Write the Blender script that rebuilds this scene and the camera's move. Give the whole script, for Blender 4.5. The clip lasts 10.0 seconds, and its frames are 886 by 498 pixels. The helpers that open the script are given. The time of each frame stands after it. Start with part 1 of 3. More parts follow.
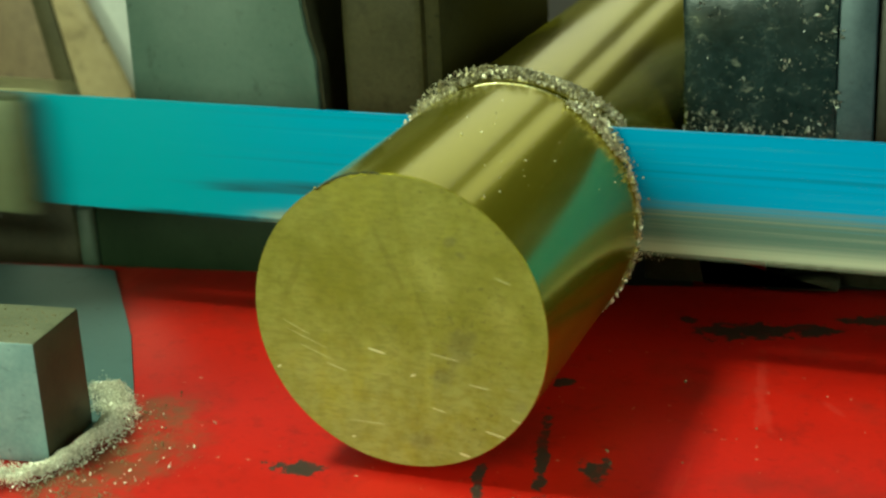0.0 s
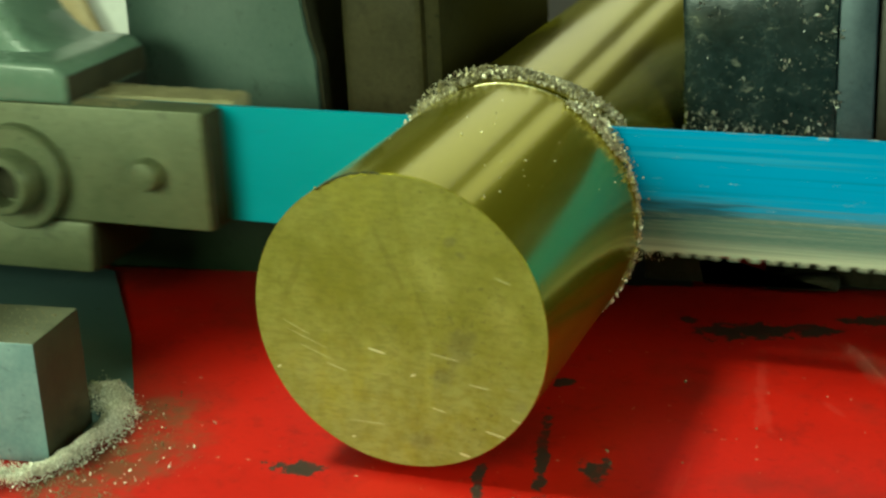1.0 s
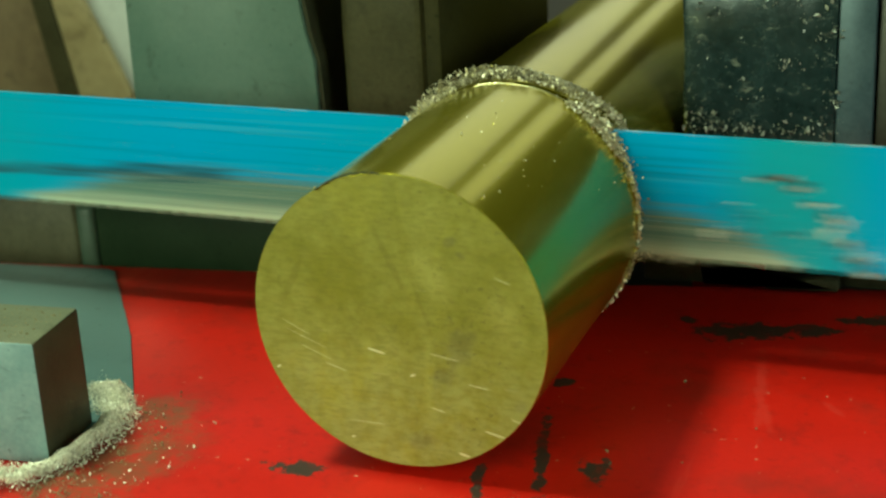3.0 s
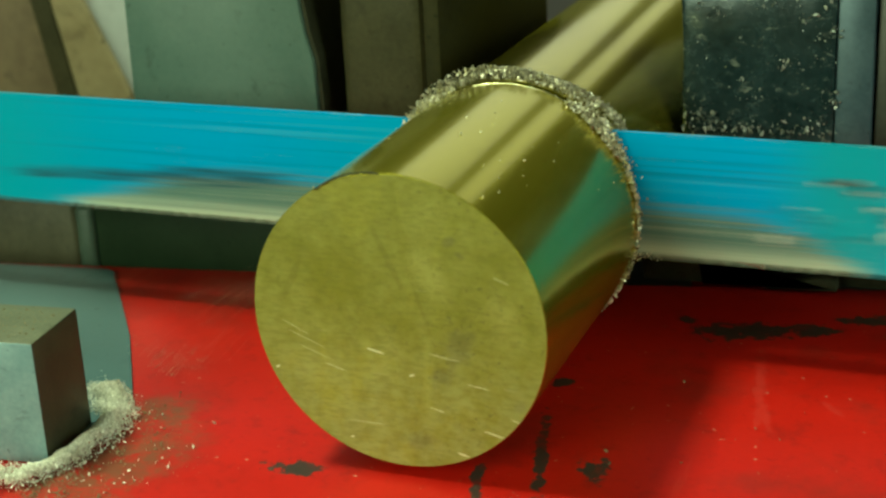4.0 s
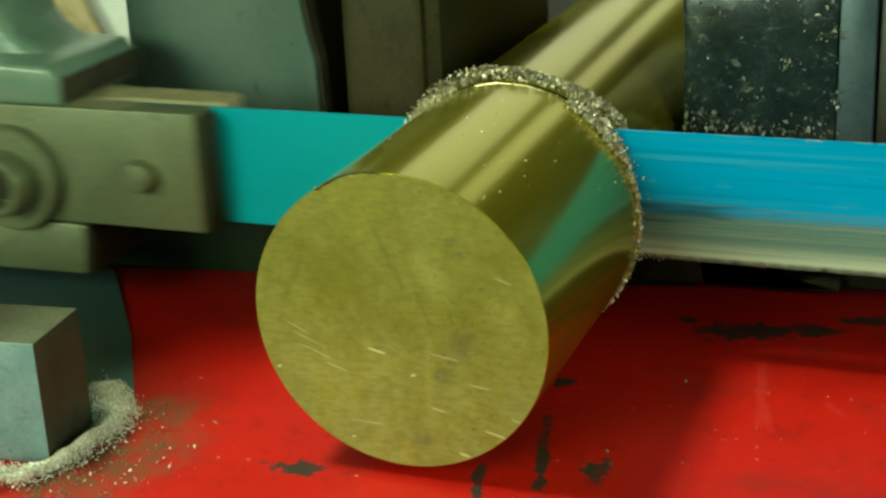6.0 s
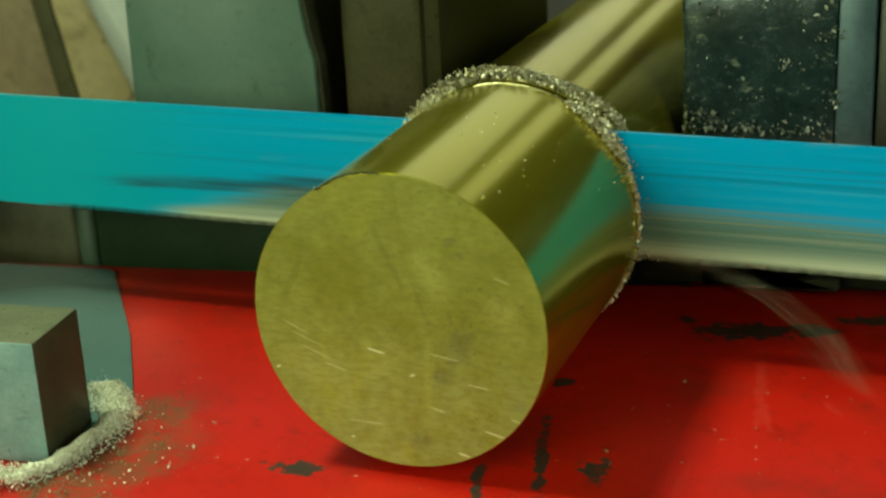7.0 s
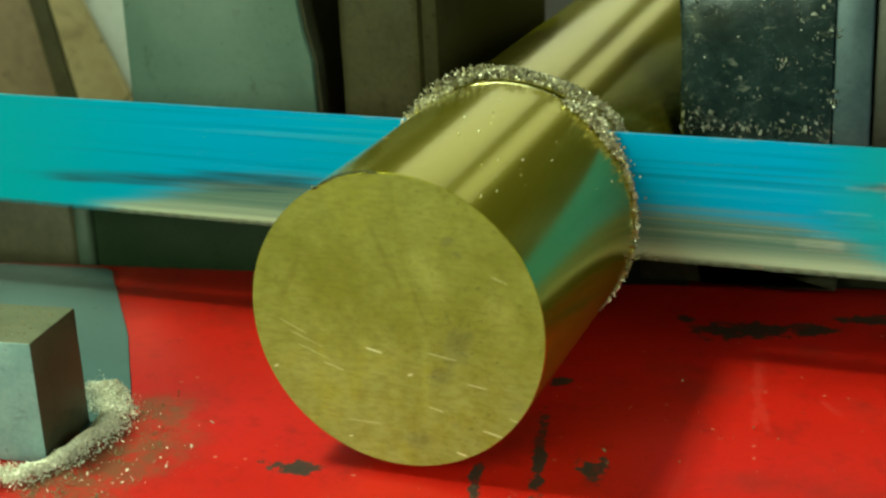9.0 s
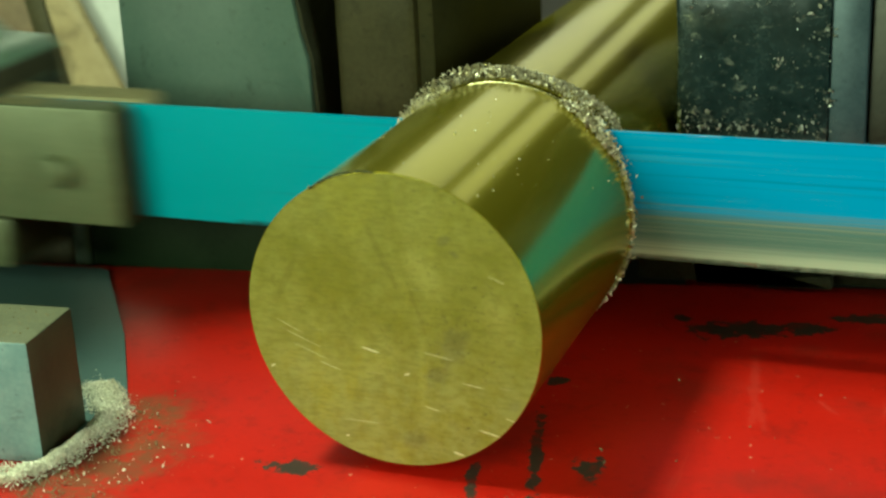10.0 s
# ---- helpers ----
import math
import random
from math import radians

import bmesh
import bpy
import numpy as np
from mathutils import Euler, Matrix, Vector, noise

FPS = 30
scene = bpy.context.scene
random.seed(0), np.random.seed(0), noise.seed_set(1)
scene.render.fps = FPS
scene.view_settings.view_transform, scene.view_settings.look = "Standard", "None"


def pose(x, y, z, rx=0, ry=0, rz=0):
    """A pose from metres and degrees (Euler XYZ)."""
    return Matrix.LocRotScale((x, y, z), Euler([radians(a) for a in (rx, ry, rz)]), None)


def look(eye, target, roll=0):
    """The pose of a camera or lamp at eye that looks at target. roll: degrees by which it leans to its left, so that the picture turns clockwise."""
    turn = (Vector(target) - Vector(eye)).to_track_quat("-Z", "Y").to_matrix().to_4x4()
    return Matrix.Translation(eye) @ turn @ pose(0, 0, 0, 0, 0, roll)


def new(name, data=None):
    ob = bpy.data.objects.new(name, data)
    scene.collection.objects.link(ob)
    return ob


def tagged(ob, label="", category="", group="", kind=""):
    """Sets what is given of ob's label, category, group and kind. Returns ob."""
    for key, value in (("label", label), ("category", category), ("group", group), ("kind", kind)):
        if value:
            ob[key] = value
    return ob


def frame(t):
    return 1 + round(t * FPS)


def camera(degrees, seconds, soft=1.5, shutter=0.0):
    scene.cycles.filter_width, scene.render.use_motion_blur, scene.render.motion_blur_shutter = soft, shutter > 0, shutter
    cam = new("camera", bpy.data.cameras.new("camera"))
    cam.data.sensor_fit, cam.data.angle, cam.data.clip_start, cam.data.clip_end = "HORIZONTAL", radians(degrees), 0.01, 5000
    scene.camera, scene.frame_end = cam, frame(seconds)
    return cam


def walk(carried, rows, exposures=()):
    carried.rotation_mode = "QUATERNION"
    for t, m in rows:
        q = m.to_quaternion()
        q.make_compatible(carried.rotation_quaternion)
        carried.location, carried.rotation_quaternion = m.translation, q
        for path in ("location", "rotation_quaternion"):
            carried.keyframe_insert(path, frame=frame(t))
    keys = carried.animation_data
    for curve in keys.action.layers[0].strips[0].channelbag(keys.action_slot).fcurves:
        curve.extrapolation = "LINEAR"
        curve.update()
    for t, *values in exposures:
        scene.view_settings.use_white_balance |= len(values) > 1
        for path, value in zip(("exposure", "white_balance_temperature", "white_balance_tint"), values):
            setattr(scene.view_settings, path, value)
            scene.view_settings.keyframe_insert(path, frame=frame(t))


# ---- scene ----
# Camera: nearly still, drifting a little to the right towards the end
cam = camera(31.66, 10.0, soft=2.4, shutter=0.42)
DRIFT = ((0, 0, 0), (0.5, 0.6, 0), (1.0, 0, 0), (1.5, 1.4, 0), (2.0, -0.4, 0), (2.5, 0, 0), (4.0, -2.2, 0), (4.5, 0, 0), (5.0, 0.4, 0),
         (5.5, 0.4, 0), (7.0, -1.2, 0), (7.5, -3.2, 0), (8.0, -4.8, 0), (8.5, -5.6, -0.6), (9.0, -5.6, -1.4), (9.5, -8.6, -2.6), (10.0, -12, -2.6))
UNIT = 0.0207
cam.data.dof.use_dof, cam.data.dof.focus_distance, cam.data.dof.aperture_fstop = True, 0.375, 20.0
walk(cam, [(t, pose(0.1236, -0.2793, 0.1283, 90 - 20.146 + dy * UNIT, 2.73, 20.898 + dx * UNIT)) for t, dx, dy in DRIFT],
     exposures=((0, 0.04, 6500, -22), (5.8, 0.04, 6500, -22), (6.9, -0.12, 6800, -24), (7.4, -0.16, 7100, -26), (8.0, -0.10, 7000, -25), (8.7, 0.10, 6550, -23), (10.0, 0.12, 6500, -23)))

# Plan, in metres: the bar lies along y with its sawn end at y = 0; the blade runs along x
R = 0.0335            # radius of the bar
CUT = 0.0754          # front face of the blade
TOP, LOW = 0.0240, -0.0080   # blade's back and teeth
BED = -0.036          # top of the red bed
JAW = 0.120           # front of the vise jaws


# ---------------------------------------------------------------- world and light
world = bpy.data.worlds.new("workshop_sky")
scene.world = world
world.use_nodes = True
wn = world.node_tree.nodes
sky = wn.new("ShaderNodeTexSky")
sky.sky_type, sky.sun_disc = "NISHITA", False
sky.sun_elevation, sky.sun_rotation = radians(40), radians(20)
wn["Background"].inputs["Strength"].default_value = 0.1
world.node_tree.links.new(sky.outputs[0], wn["Background"].inputs["Color"])


def area_lamp(name, eye, target, w, h, watts, colour):
    data = bpy.data.lights.new(name, "AREA")
    data.shape, data.size, data.size_y, data.energy, data.color = "RECTANGLE", w, h, watts, colour
    ob = new(name, data)
    ob.matrix_world = look(eye, target)
    return ob


# workshop lamp over the saw, fill lights added at two unseen openings, and the two long ceiling lights down the hall
area_lamp("work_lamp", (-0.56, 0.0, 1.08), (0, 0.05, 0), 0.20, 0.20, 19.5, (0.98, 1.0, 0.78))
area_lamp("front_fill_light", (-1.2, -2.38, 0.95), (0, 0, 0), 1.5, 1.1, 58, (1.0, 1.0, 0.74))
area_lamp("side_fill_light", (2.40, -0.6, 0.8), (0, 0.05, 0), 1.2, 1.0, 29, (0.97, 1.0, 0.84))
for place, wide, watts, turn in (((-1.80, 7.2, 1.96), 1.42, 31, 15.6), ((-0.20, 7.2, 1.96), 0.56, 12.5, 10.5)):
    lamp = area_lamp("ceiling_tube_light", place, (place[0], place[1], 0), wide, 8.0, watts, (1.0, 0.92, 0.80))
    lamp.matrix_world = pose(*place, 0, 0, turn)


# ---------------------------------------------------------------- materials
def mix_colour(nt, a, b, fac):
    n = nt.nodes.new("ShaderNodeMix")
    n.data_type = "RGBA"
    for sock, v in ((n.inputs[6], a), (n.inputs[7], b), (n.inputs[0], fac)):
        if isinstance(v, (tuple, list)):
            sock.default_value = (*v, 1) if len(v) == 3 else v
        elif isinstance(v, (int, float)):
            sock.default_value = v
        else:
            nt.links.new(v, sock)
    return n.outputs[2]


def calc(nt, op, a, b=0.0, c=None, clamp=False):
    n = nt.nodes.new("ShaderNodeMath")
    n.operation, n.use_clamp = op, clamp
    for i, v in enumerate((a, b, c)):
        if v is None:
            continue
        if isinstance(v, (int, float)):
            n.inputs[i].default_value = v
        else:
            nt.links.new(v, n.inputs[i])
    return n.outputs[0]


def step_up(nt, v, lo, hi):
    """0 below lo, 1 above hi, smooth between."""
    n = nt.nodes.new("ShaderNodeMapRange")
    n.interpolation_type = "SMOOTHSTEP"
    n.inputs[1].default_value, n.inputs[2].default_value = lo, hi
    nt.links.new(v, n.inputs[0])
    return n.outputs[0]


def coords(nt, scale=(1, 1, 1), turn=(0, 0, 0)):
    tc = nt.nodes.new("ShaderNodeTexCoord")
    mp = nt.nodes.new("ShaderNodeMapping")
    mp.inputs["Scale"].default_value = scale
    mp.inputs["Rotation"].default_value = [radians(a) for a in turn]
    nt.links.new(tc.outputs["Object"], mp.inputs["Vector"])
    return mp.outputs[0]


def grain(nt, vec, scale, detail=4.0, rough=0.6, distort=0.0):
    n = nt.nodes.new("ShaderNodeTexNoise")
    n.inputs["Scale"].default_value, n.inputs["Detail"].default_value = scale, detail
    n.inputs["Roughness"].default_value, n.inputs["Distortion"].default_value = rough, distort
    nt.links.new(vec, n.inputs["Vector"])
    return n.outputs["Fac"]


def split(nt, vec):
    n = nt.nodes.new("ShaderNodeSeparateXYZ")
    nt.links.new(vec, n.inputs[0])
    return n.outputs


def blobs(nt, u, v, spots, wobble, edge=0.25):
    """Mask of irregular spots (u, v, half length, half width, degrees)."""
    total = None
    for cu, cv, ru, rv, turn in spots:
        c, s = math.cos(radians(turn)), math.sin(radians(turn))
        du, dv = calc(nt, "SUBTRACT", u, cu), calc(nt, "SUBTRACT", v, cv)
        a = calc(nt, "ADD", calc(nt, "MULTIPLY", du, c / ru), calc(nt, "MULTIPLY", dv, s / ru))
        b = calc(nt, "ADD", calc(nt, "MULTIPLY", du, -s / rv), calc(nt, "MULTIPLY", dv, c / rv))
        d = calc(nt, "SQRT", calc(nt, "ADD", calc(nt, "MULTIPLY", a, a), calc(nt, "MULTIPLY", b, b)))
        m = calc(nt, "SUBTRACT", 1.0, d)
        total = m if total is None else calc(nt, "MAXIMUM", total, m)
    return step_up(nt, calc(nt, "ADD", total, wobble), 0.0, edge)


def surface(name, base, second, rough=0.5, metal=0.0, big=25.0, fine=400.0, bump=0.15, spread=0.5, rough_var=0.15, stretch=(1, 1, 1), coat=0.0, stain=0.5):
    """Two-tone worn surface with coarse stains, fine grain and relief. Returns the material, its tree, shader, colour and noises."""
    m = bpy.data.materials.new(name)
    m.use_nodes = True
    nt = m.node_tree
    bs = nt.nodes["Principled BSDF"]
    vec = coords(nt, stretch)
    n1, n2 = grain(nt, vec, big, 6.0, 0.62, 0.4), grain(nt, vec, fine, 4.0, 0.65)
    both = calc(nt, "ADD", calc(nt, "MULTIPLY", n1, 0.65), calc(nt, "MULTIPLY", n2, 0.35))
    fac = step_up(nt, both, 0.5 - spread * 0.35, 0.5 + spread * 0.35)
    col = mix_colour(nt, base, second, fac)
    if stain:
        dull = [c * 0.42 for c in base]
        marks = step_up(nt, grain(nt, vec, big * 2.7, 7.0, 0.72, 0.8), 0.54, 0.74)
        pits = step_up(nt, grain(nt, vec, fine * 0.8, 2.0, 0.5), 0.66, 0.76)
        col = mix_colour(nt, col, dull, calc(nt, "MULTIPLY", calc(nt, "MAXIMUM", marks, pits), stain))
    nt.links.new(col, bs.inputs["Base Color"])
    bs.inputs["Metallic"].default_value = metal
    bs.inputs["Coat Weight"].default_value = coat
    nt.links.new(calc(nt, "MULTIPLY_ADD", both, rough_var * 2, rough - rough_var), bs.inputs["Roughness"])
    if bump:
        bp = nt.nodes.new("ShaderNodeBump")
        bp.inputs["Strength"].default_value, bp.inputs["Distance"].default_value = bump, 0.0006
        nt.links.new(both, bp.inputs["Height"])
        nt.links.new(bp.outputs[0], bs.inputs["Normal"])
    return m, nt, bs, col, n1, n2


def set_colour(nt, bs, col):
    nt.links.new(col, bs.inputs["Base Color"])


def brass_side():
    m, nt, bs, col, n1, n2 = surface("brass_drawn", (0.42, 0.365, 0.018), (0.50, 0.445, 0.042), 0.22, 0.88, 18, 900, 0.06, 0.9, 0.07, (1, 0.2, 1), stain=0.3)
    bs.inputs["Anisotropic"].default_value = 0.2
    # film of cutting oil
    bs.inputs["Coat Weight"].default_value, bs.inputs["Coat Roughness"].default_value = 0.35, 0.09
    return m


def brass_face():
    m, nt, bs, col, n1, n2 = surface("brass_sawn", (0.205, 0.195, 0.014), (0.355, 0.340, 0.074), 0.50, 0.16, 26, 260, 0.10, 0.6, 0.12, stain=0.22)
    vec = coords(nt)
    x, y, z = split(nt, vec)
    wob = calc(nt, "MULTIPLY_ADD", grain(nt, vec, 420, 5), 1.4, -0.75)
    dirt = blobs(nt, x, z, ((0.0125, 0.0195, 0.0025, 0.0015, 20), (0.0150, 0.0170, 0.0020, 0.0010, -30), (0.0140, -0.0040, 0.0080, 0.0045, 60),
                            (0.0270, -0.0160, 0.0024, 0.0020, 10), (0.0100, -0.0110, 0.0050, 0.0030, 30), (0.0040, -0.0270, 0.006, 0.003, 0)), wob, 0.7)
    col = mix_colour(nt, col, (0.13, 0.12, 0.06), calc(nt, "MULTIPLY", dirt, 0.42))
    # old saw marks, long arcs across the face, and a few scratches with painted pale glints
    arc = grain(nt, coords(nt, (22, 1, 90), (0, 55, 0)), 1.0, 3, 0.5, 1.6)
    col = mix_colour(nt, col, (0.22, 0.19, 0.018), calc(nt, "MULTIPLY", step_up(nt, arc, 0.50, 0.70), 0.15))
    fan = grain(nt, coords(nt, (60, 1, 22), (0, -58, 0)), 1.0, 3, 0.55, 1.6)
    col = mix_colour(nt, col, (0.50, 0.46, 0.06), calc(nt, "MULTIPLY", step_up(nt, fan, 0.50, 0.66), 0.22))
    # facets left by the saw, their shading painted on: darker towards one side, with creases between them
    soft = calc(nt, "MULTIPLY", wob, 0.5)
    facet_shade = blobs(nt, x, z, ((-0.0130, 0.0100, 0.0150, 0.0105, 30), (0.0020, -0.0020, 0.0080, 0.0050, -60)), soft, 0.8)
    col = mix_colour(nt, col, (0.205, 0.188, 0.008), calc(nt, "MULTIPLY", facet_shade, 0.5))
    crease = blobs(nt, x, z, ((-0.0010, 0.0145, 0.0130, 0.0011, -65), (-0.0240, 0.0080, 0.0090, 0.0012, 62), (0.0060, 0.0040, 0.0100, 0.0007, -72)), soft, 0.6)
    col = mix_colour(nt, col, (0.15, 0.13, 0.012), calc(nt, "MULTIPLY", crease, 0.26))
    pale = blobs(nt, x, z, ((0.0240, 0.0040, 0.0120, 0.0060, -75), (-0.0220, -0.0120, 0.0080, 0.0070, 0), (0.0080, 0.0120, 0.0100, 0.0050, -60)), soft, 0.9)
    col = mix_colour(nt, col, (0.50, 0.47, 0.13), calc(nt, "MULTIPLY", pale, 0.35))
    low = calc(nt, "SUBTRACT", 1.0, step_up(nt, z, -0.022, 0.004))
    rub = calc(nt, "MULTIPLY", low, step_up(nt, grain(nt, vec, 130, 6, 0.7), 0.36, 0.62))
    col = mix_colour(nt, col, (0.32, 0.335, 0.115), calc(nt, "MULTIPLY", rub, 0.5))
    freck = calc(nt, "MULTIPLY", step_up(nt, grain(nt, coords(nt, (0.6, 1, 1), (0, 10, 0)), 1100, 3), 0.58, 0.65), calc(nt, "MULTIPLY", step_up(nt, grain(nt, vec, 90, 3), 0.42, 0.58), step_up(nt, x, -0.012, 0.016)))
    col = mix_colour(nt, col, (0.09, 0.08, 0.02), calc(nt, "MULTIPLY", freck, 0.6))
    fine = step_up(nt, grain(nt, coords(nt, (0.28, 1, 1), (0, 8, 0)), 950, 5, 0.7), 0.44, 0.62)
    col = mix_colour(nt, col, (0.15, 0.14, 0.015), calc(nt, "MULTIPLY", fine, 0.34))
    sc = grain(nt, coords(nt, (40, 1, 1100), (0, 14, 0)), 1.0, 2, 0.5)
    zone = step_up(nt, grain(nt, vec, 70, 2), 0.52, 0.62)
    bright = calc(nt, "MULTIPLY", calc(nt, "MULTIPLY", step_up(nt, sc, 0.66, 0.74), zone), 0.35)
    one = blobs(nt, x, z, ((-0.0052, -0.0067, 0.0024, 0.00030, -13), (0.0212, -0.0232, 0.0030, 0.00020, -13), (-0.0215, -0.0055, 0.006, 0.00007, -22),
                           (0.0140, -0.0290, 0.0016, 0.0003, -15), (0.003, -0.0115, 0.0008, 0.0003, 20), (-0.0240, -0.0030, 0.0040, 0.00007, -26), (-0.0195, -0.0085, 0.0050, 0.00006, -21), (-0.0150, -0.0115, 0.0030, 0.00011, -18), (0.0105, -0.0065, 0.0040, 0.00011, -9), (0.0180, -0.0125, 0.0030, 0.00012, -8), (0.0085, -0.0190, 0.0022, 0.00012, -14), (0.0262, -0.0195, 0.0016, 0.00012, -16), (0.0240, 0.0120, 0.0022, 0.00010, -20), (-0.0290, -0.0130, 0.0007, 0.00030, 30), (-0.0120, -0.0280, 0.0006, 0.00025, 10)), calc(nt, "MULTIPLY", wob, 0.3), 0.3)
    bright = calc(nt, "MAXIMUM", bright, one)
    col = mix_colour(nt, col, (0.95, 0.90, 0.58), calc(nt, "MULTIPLY", bright, 0.6))
    set_colour(nt, bs, col)
    return m


def blade_paint():
    m, nt, bs, col, n1, n2 = surface("blade_enamel", (0.024, 0.320, 0.420), (0.030, 0.355, 0.475), 0.42, 0.0, 30, 900, 0.03, 0.8, 0.06, (0.15, 1, 1), stain=0.12)
    vec = coords(nt)
    x, y, z = split(nt, vec)
    # blue where the paint is rubbed thin, teal at the fresh ends; the far blue is painted sheen
    mid = calc(nt, "MULTIPLY", step_up(nt, x, 0.03, 0.13), calc(nt, "SUBTRACT", 1.0, step_up(nt, x, 0.264, 0.286)))
    far_sheen = step_up(nt, x, 0.294, 0.318)
    blue = calc(nt, "MAXIMUM", mid, far_sheen)
    col = mix_colour(nt, col, (0.018, 0.330, 0.720), calc(nt, "MULTIPLY", blue, 0.92))
    line = grain(nt, coords(nt, (6, 1, 900)), 1.0, 5, 0.65)
    col = mix_colour(nt, col, (0.008, 0.10, 0.17), calc(nt, "MULTIPLY", calc(nt, "MULTIPLY", step_up(nt, line, 0.50, 0.68), mid), 0.36))
    # paler streaks of shine painted along the blue
    shine = grain(nt, coords(nt, (9, 1, 700), (0, 1, 0)), 1.0, 4, 0.6)
    col = mix_colour(nt, col, (0.10, 0.42, 0.60), calc(nt, "MULTIPLY", calc(nt, "MULTIPLY", step_up(nt, shine, 0.54, 0.70), blue), 0.3))
    # bare steel above the teeth, along the part that runs through the bar
    up = calc(nt, "SUBTRACT", z, LOW)
    ramp = calc(nt, "MULTIPLY", step_up(nt, x, 0.058, 0.125), calc(nt, "SUBTRACT", 1.0, step_up(nt, x, 0.262, 0.300)))
    lift = calc(nt, "MULTIPLY_ADD", calc(nt, "SUBTRACT", line, 0.5), 0.012, calc(nt, "MULTIPLY", ramp, 0.0125))
    bare = step_up(nt, calc(nt, "SUBTRACT", lift, up), -0.0030, 0.0026)
    bare = calc(nt, "MULTIPLY", bare, step_up(nt, ramp, 0.02, 0.2))
    dark = step_up(nt, calc(nt, "MULTIPLY_ADD", line, 0.004, up), 0.0030, 0.0085)
    steel = mix_colour(nt, (0.46, 0.54, 0.42), (0.10, 0.19, 0.17), dark)
    steel = mix_colour(nt, steel, (0.24, 0.30, 0.25), calc(nt, "MULTIPLY", step_up(nt, line, 0.46, 0.64), 0.6))
    speck = step_up(nt, grain(nt, coords(nt, (0.5, 1, 1)), 1500, 2), 0.58, 0.68)
    steel = mix_colour(nt, steel, (0.62, 0.64, 0.56), calc(nt, "MULTIPLY", speck, 0.22))
    col = mix_colour(nt, col, steel, bare)
    # grey bruise where the wear begins
    smear = grain(nt, coords(nt, (26, 1, 330)), 1.0, 5, 0.65, 0.5)
    tip = blobs(nt, x, z, ((0.104, 0.0036, 0.054, 0.0033, 2),), calc(nt, "MULTIPLY_ADD", smear, 3.0, -1.5), 0.9)
    col = mix_colour(nt, col, (0.016, 0.075, 0.115), calc(nt, "MULTIPLY", tip, 0.9))
    set_colour(nt, bs, col)
    bs.inputs["Specular IOR Level"].default_value = 0.25
    nt.links.new(calc(nt, "MULTIPLY_ADD", bare, 0.25, 0.42), bs.inputs["Roughness"])
    return m


def red_paint():
    m, nt, bs, col, n1, n2 = surface("red_enamel", (0.325, 0.0045, 0.003), (0.415, 0.0075, 0.005), 0.36, 0.0, 22, 500, 0.12, 0.8, 0.10, stain=0.3)
    vec = coords(nt)
    x, y, z = split(nt, vec)
    wob = calc(nt, "MULTIPLY_ADD", grain(nt, vec, 260, 7, 0.75), 4.4, -2.2)
    chips = blobs(nt, x, y, ((0.0600, 0.0985, 0.0130, 0.0052, 14), (0.0500, 0.0955, 0.006, 0.0048, 0), (0.0730, 0.1025, 0.006, 0.0045, 20), (0.0870, 0.1120, 0.0075, 0.0032, 12),
                             (0.0400, 0.1010, 0.0022, 0.0022, 0), (0.0392, 0.0135, 0.0034, 0.0058, 20), (0.0190, 0.0550, 0.0022, 0.0024, 0),
                             (-0.0240, -0.0035, 0.0075, 0.0030, 0), (0.0262, 0.0160, 0.0016, 0.0230, 14), (0.0160, 0.0020, 0.0014, 0.009, 14)), wob, 0.22)
    col = mix_colour(nt, col, (0.020, 0.026, 0.020), calc(nt, "MULTIPLY", chips, 0.95))
    oil = step_up(nt, grain(nt, vec, 35, 5, 0.6), 0.50, 0.72)
    col = mix_colour(nt, col, (0.20, 0.014, 0.010), calc(nt, "MULTIPLY", oil, 0.6))
    # brass dust round the block
    near = blobs(nt, x, y, ((-0.067, -0.014, 0.0185, 0.034, -15), (-0.071, 0.012, 0.015, 0.015, -20)), calc(nt, "MULTIPLY", wob, 0.35), 0.8)
    dust = calc(nt, "MULTIPLY", near, step_up(nt, grain(nt, vec, 210, 6, 0.75), 0.32, 0.56))
    col = mix_colour(nt, col, (0.095, 0.065, 0.032), calc(nt, "MULTIPLY", dust, 0.75))
    bs.inputs["Specular IOR Level"].default_value = 0.18
    spots = step_up(nt, grain(nt, vec, 520, 2, 0.5), 0.72, 0.77)
    col = mix_colour(nt, col, (0.50, 0.36, 0.24), calc(nt, "MULTIPLY", spots, 0.4))
    drip = blobs(nt, x, y, ((0.066, 0.064, 0.0235, 0.0016, -81), (0.0700, 0.0500, 0.009, 0.0012, -76), (0.047, 0.066, 0.004, 0.0012, -60), (0.0835, 0.058, 0.005, 0.0010, -50)), wob, 0.5)
    col = mix_colour(nt, col, (0.50, 0.13, 0.10), calc(nt, "MULTIPLY", drip, 0.07))
    mott = step_up(nt, grain(nt, vec, 110, 7, 0.75), 0.52, 0.68)
    col = mix_colour(nt, col, (0.20, 0.007, 0.005), calc(nt, "MULTIPLY", mott, 0.55))
    rub = step_up(nt, grain(nt, coords(nt, (90, 7, 1), (0, 0, 6)), 1.0, 4, 0.6, 0.3), 0.62, 0.76)
    col = mix_colour(nt, col, (0.62, 0.12, 0.08), calc(nt, "MULTIPLY", rub, 0.30))
    set_colour(nt, bs, col)
    return m


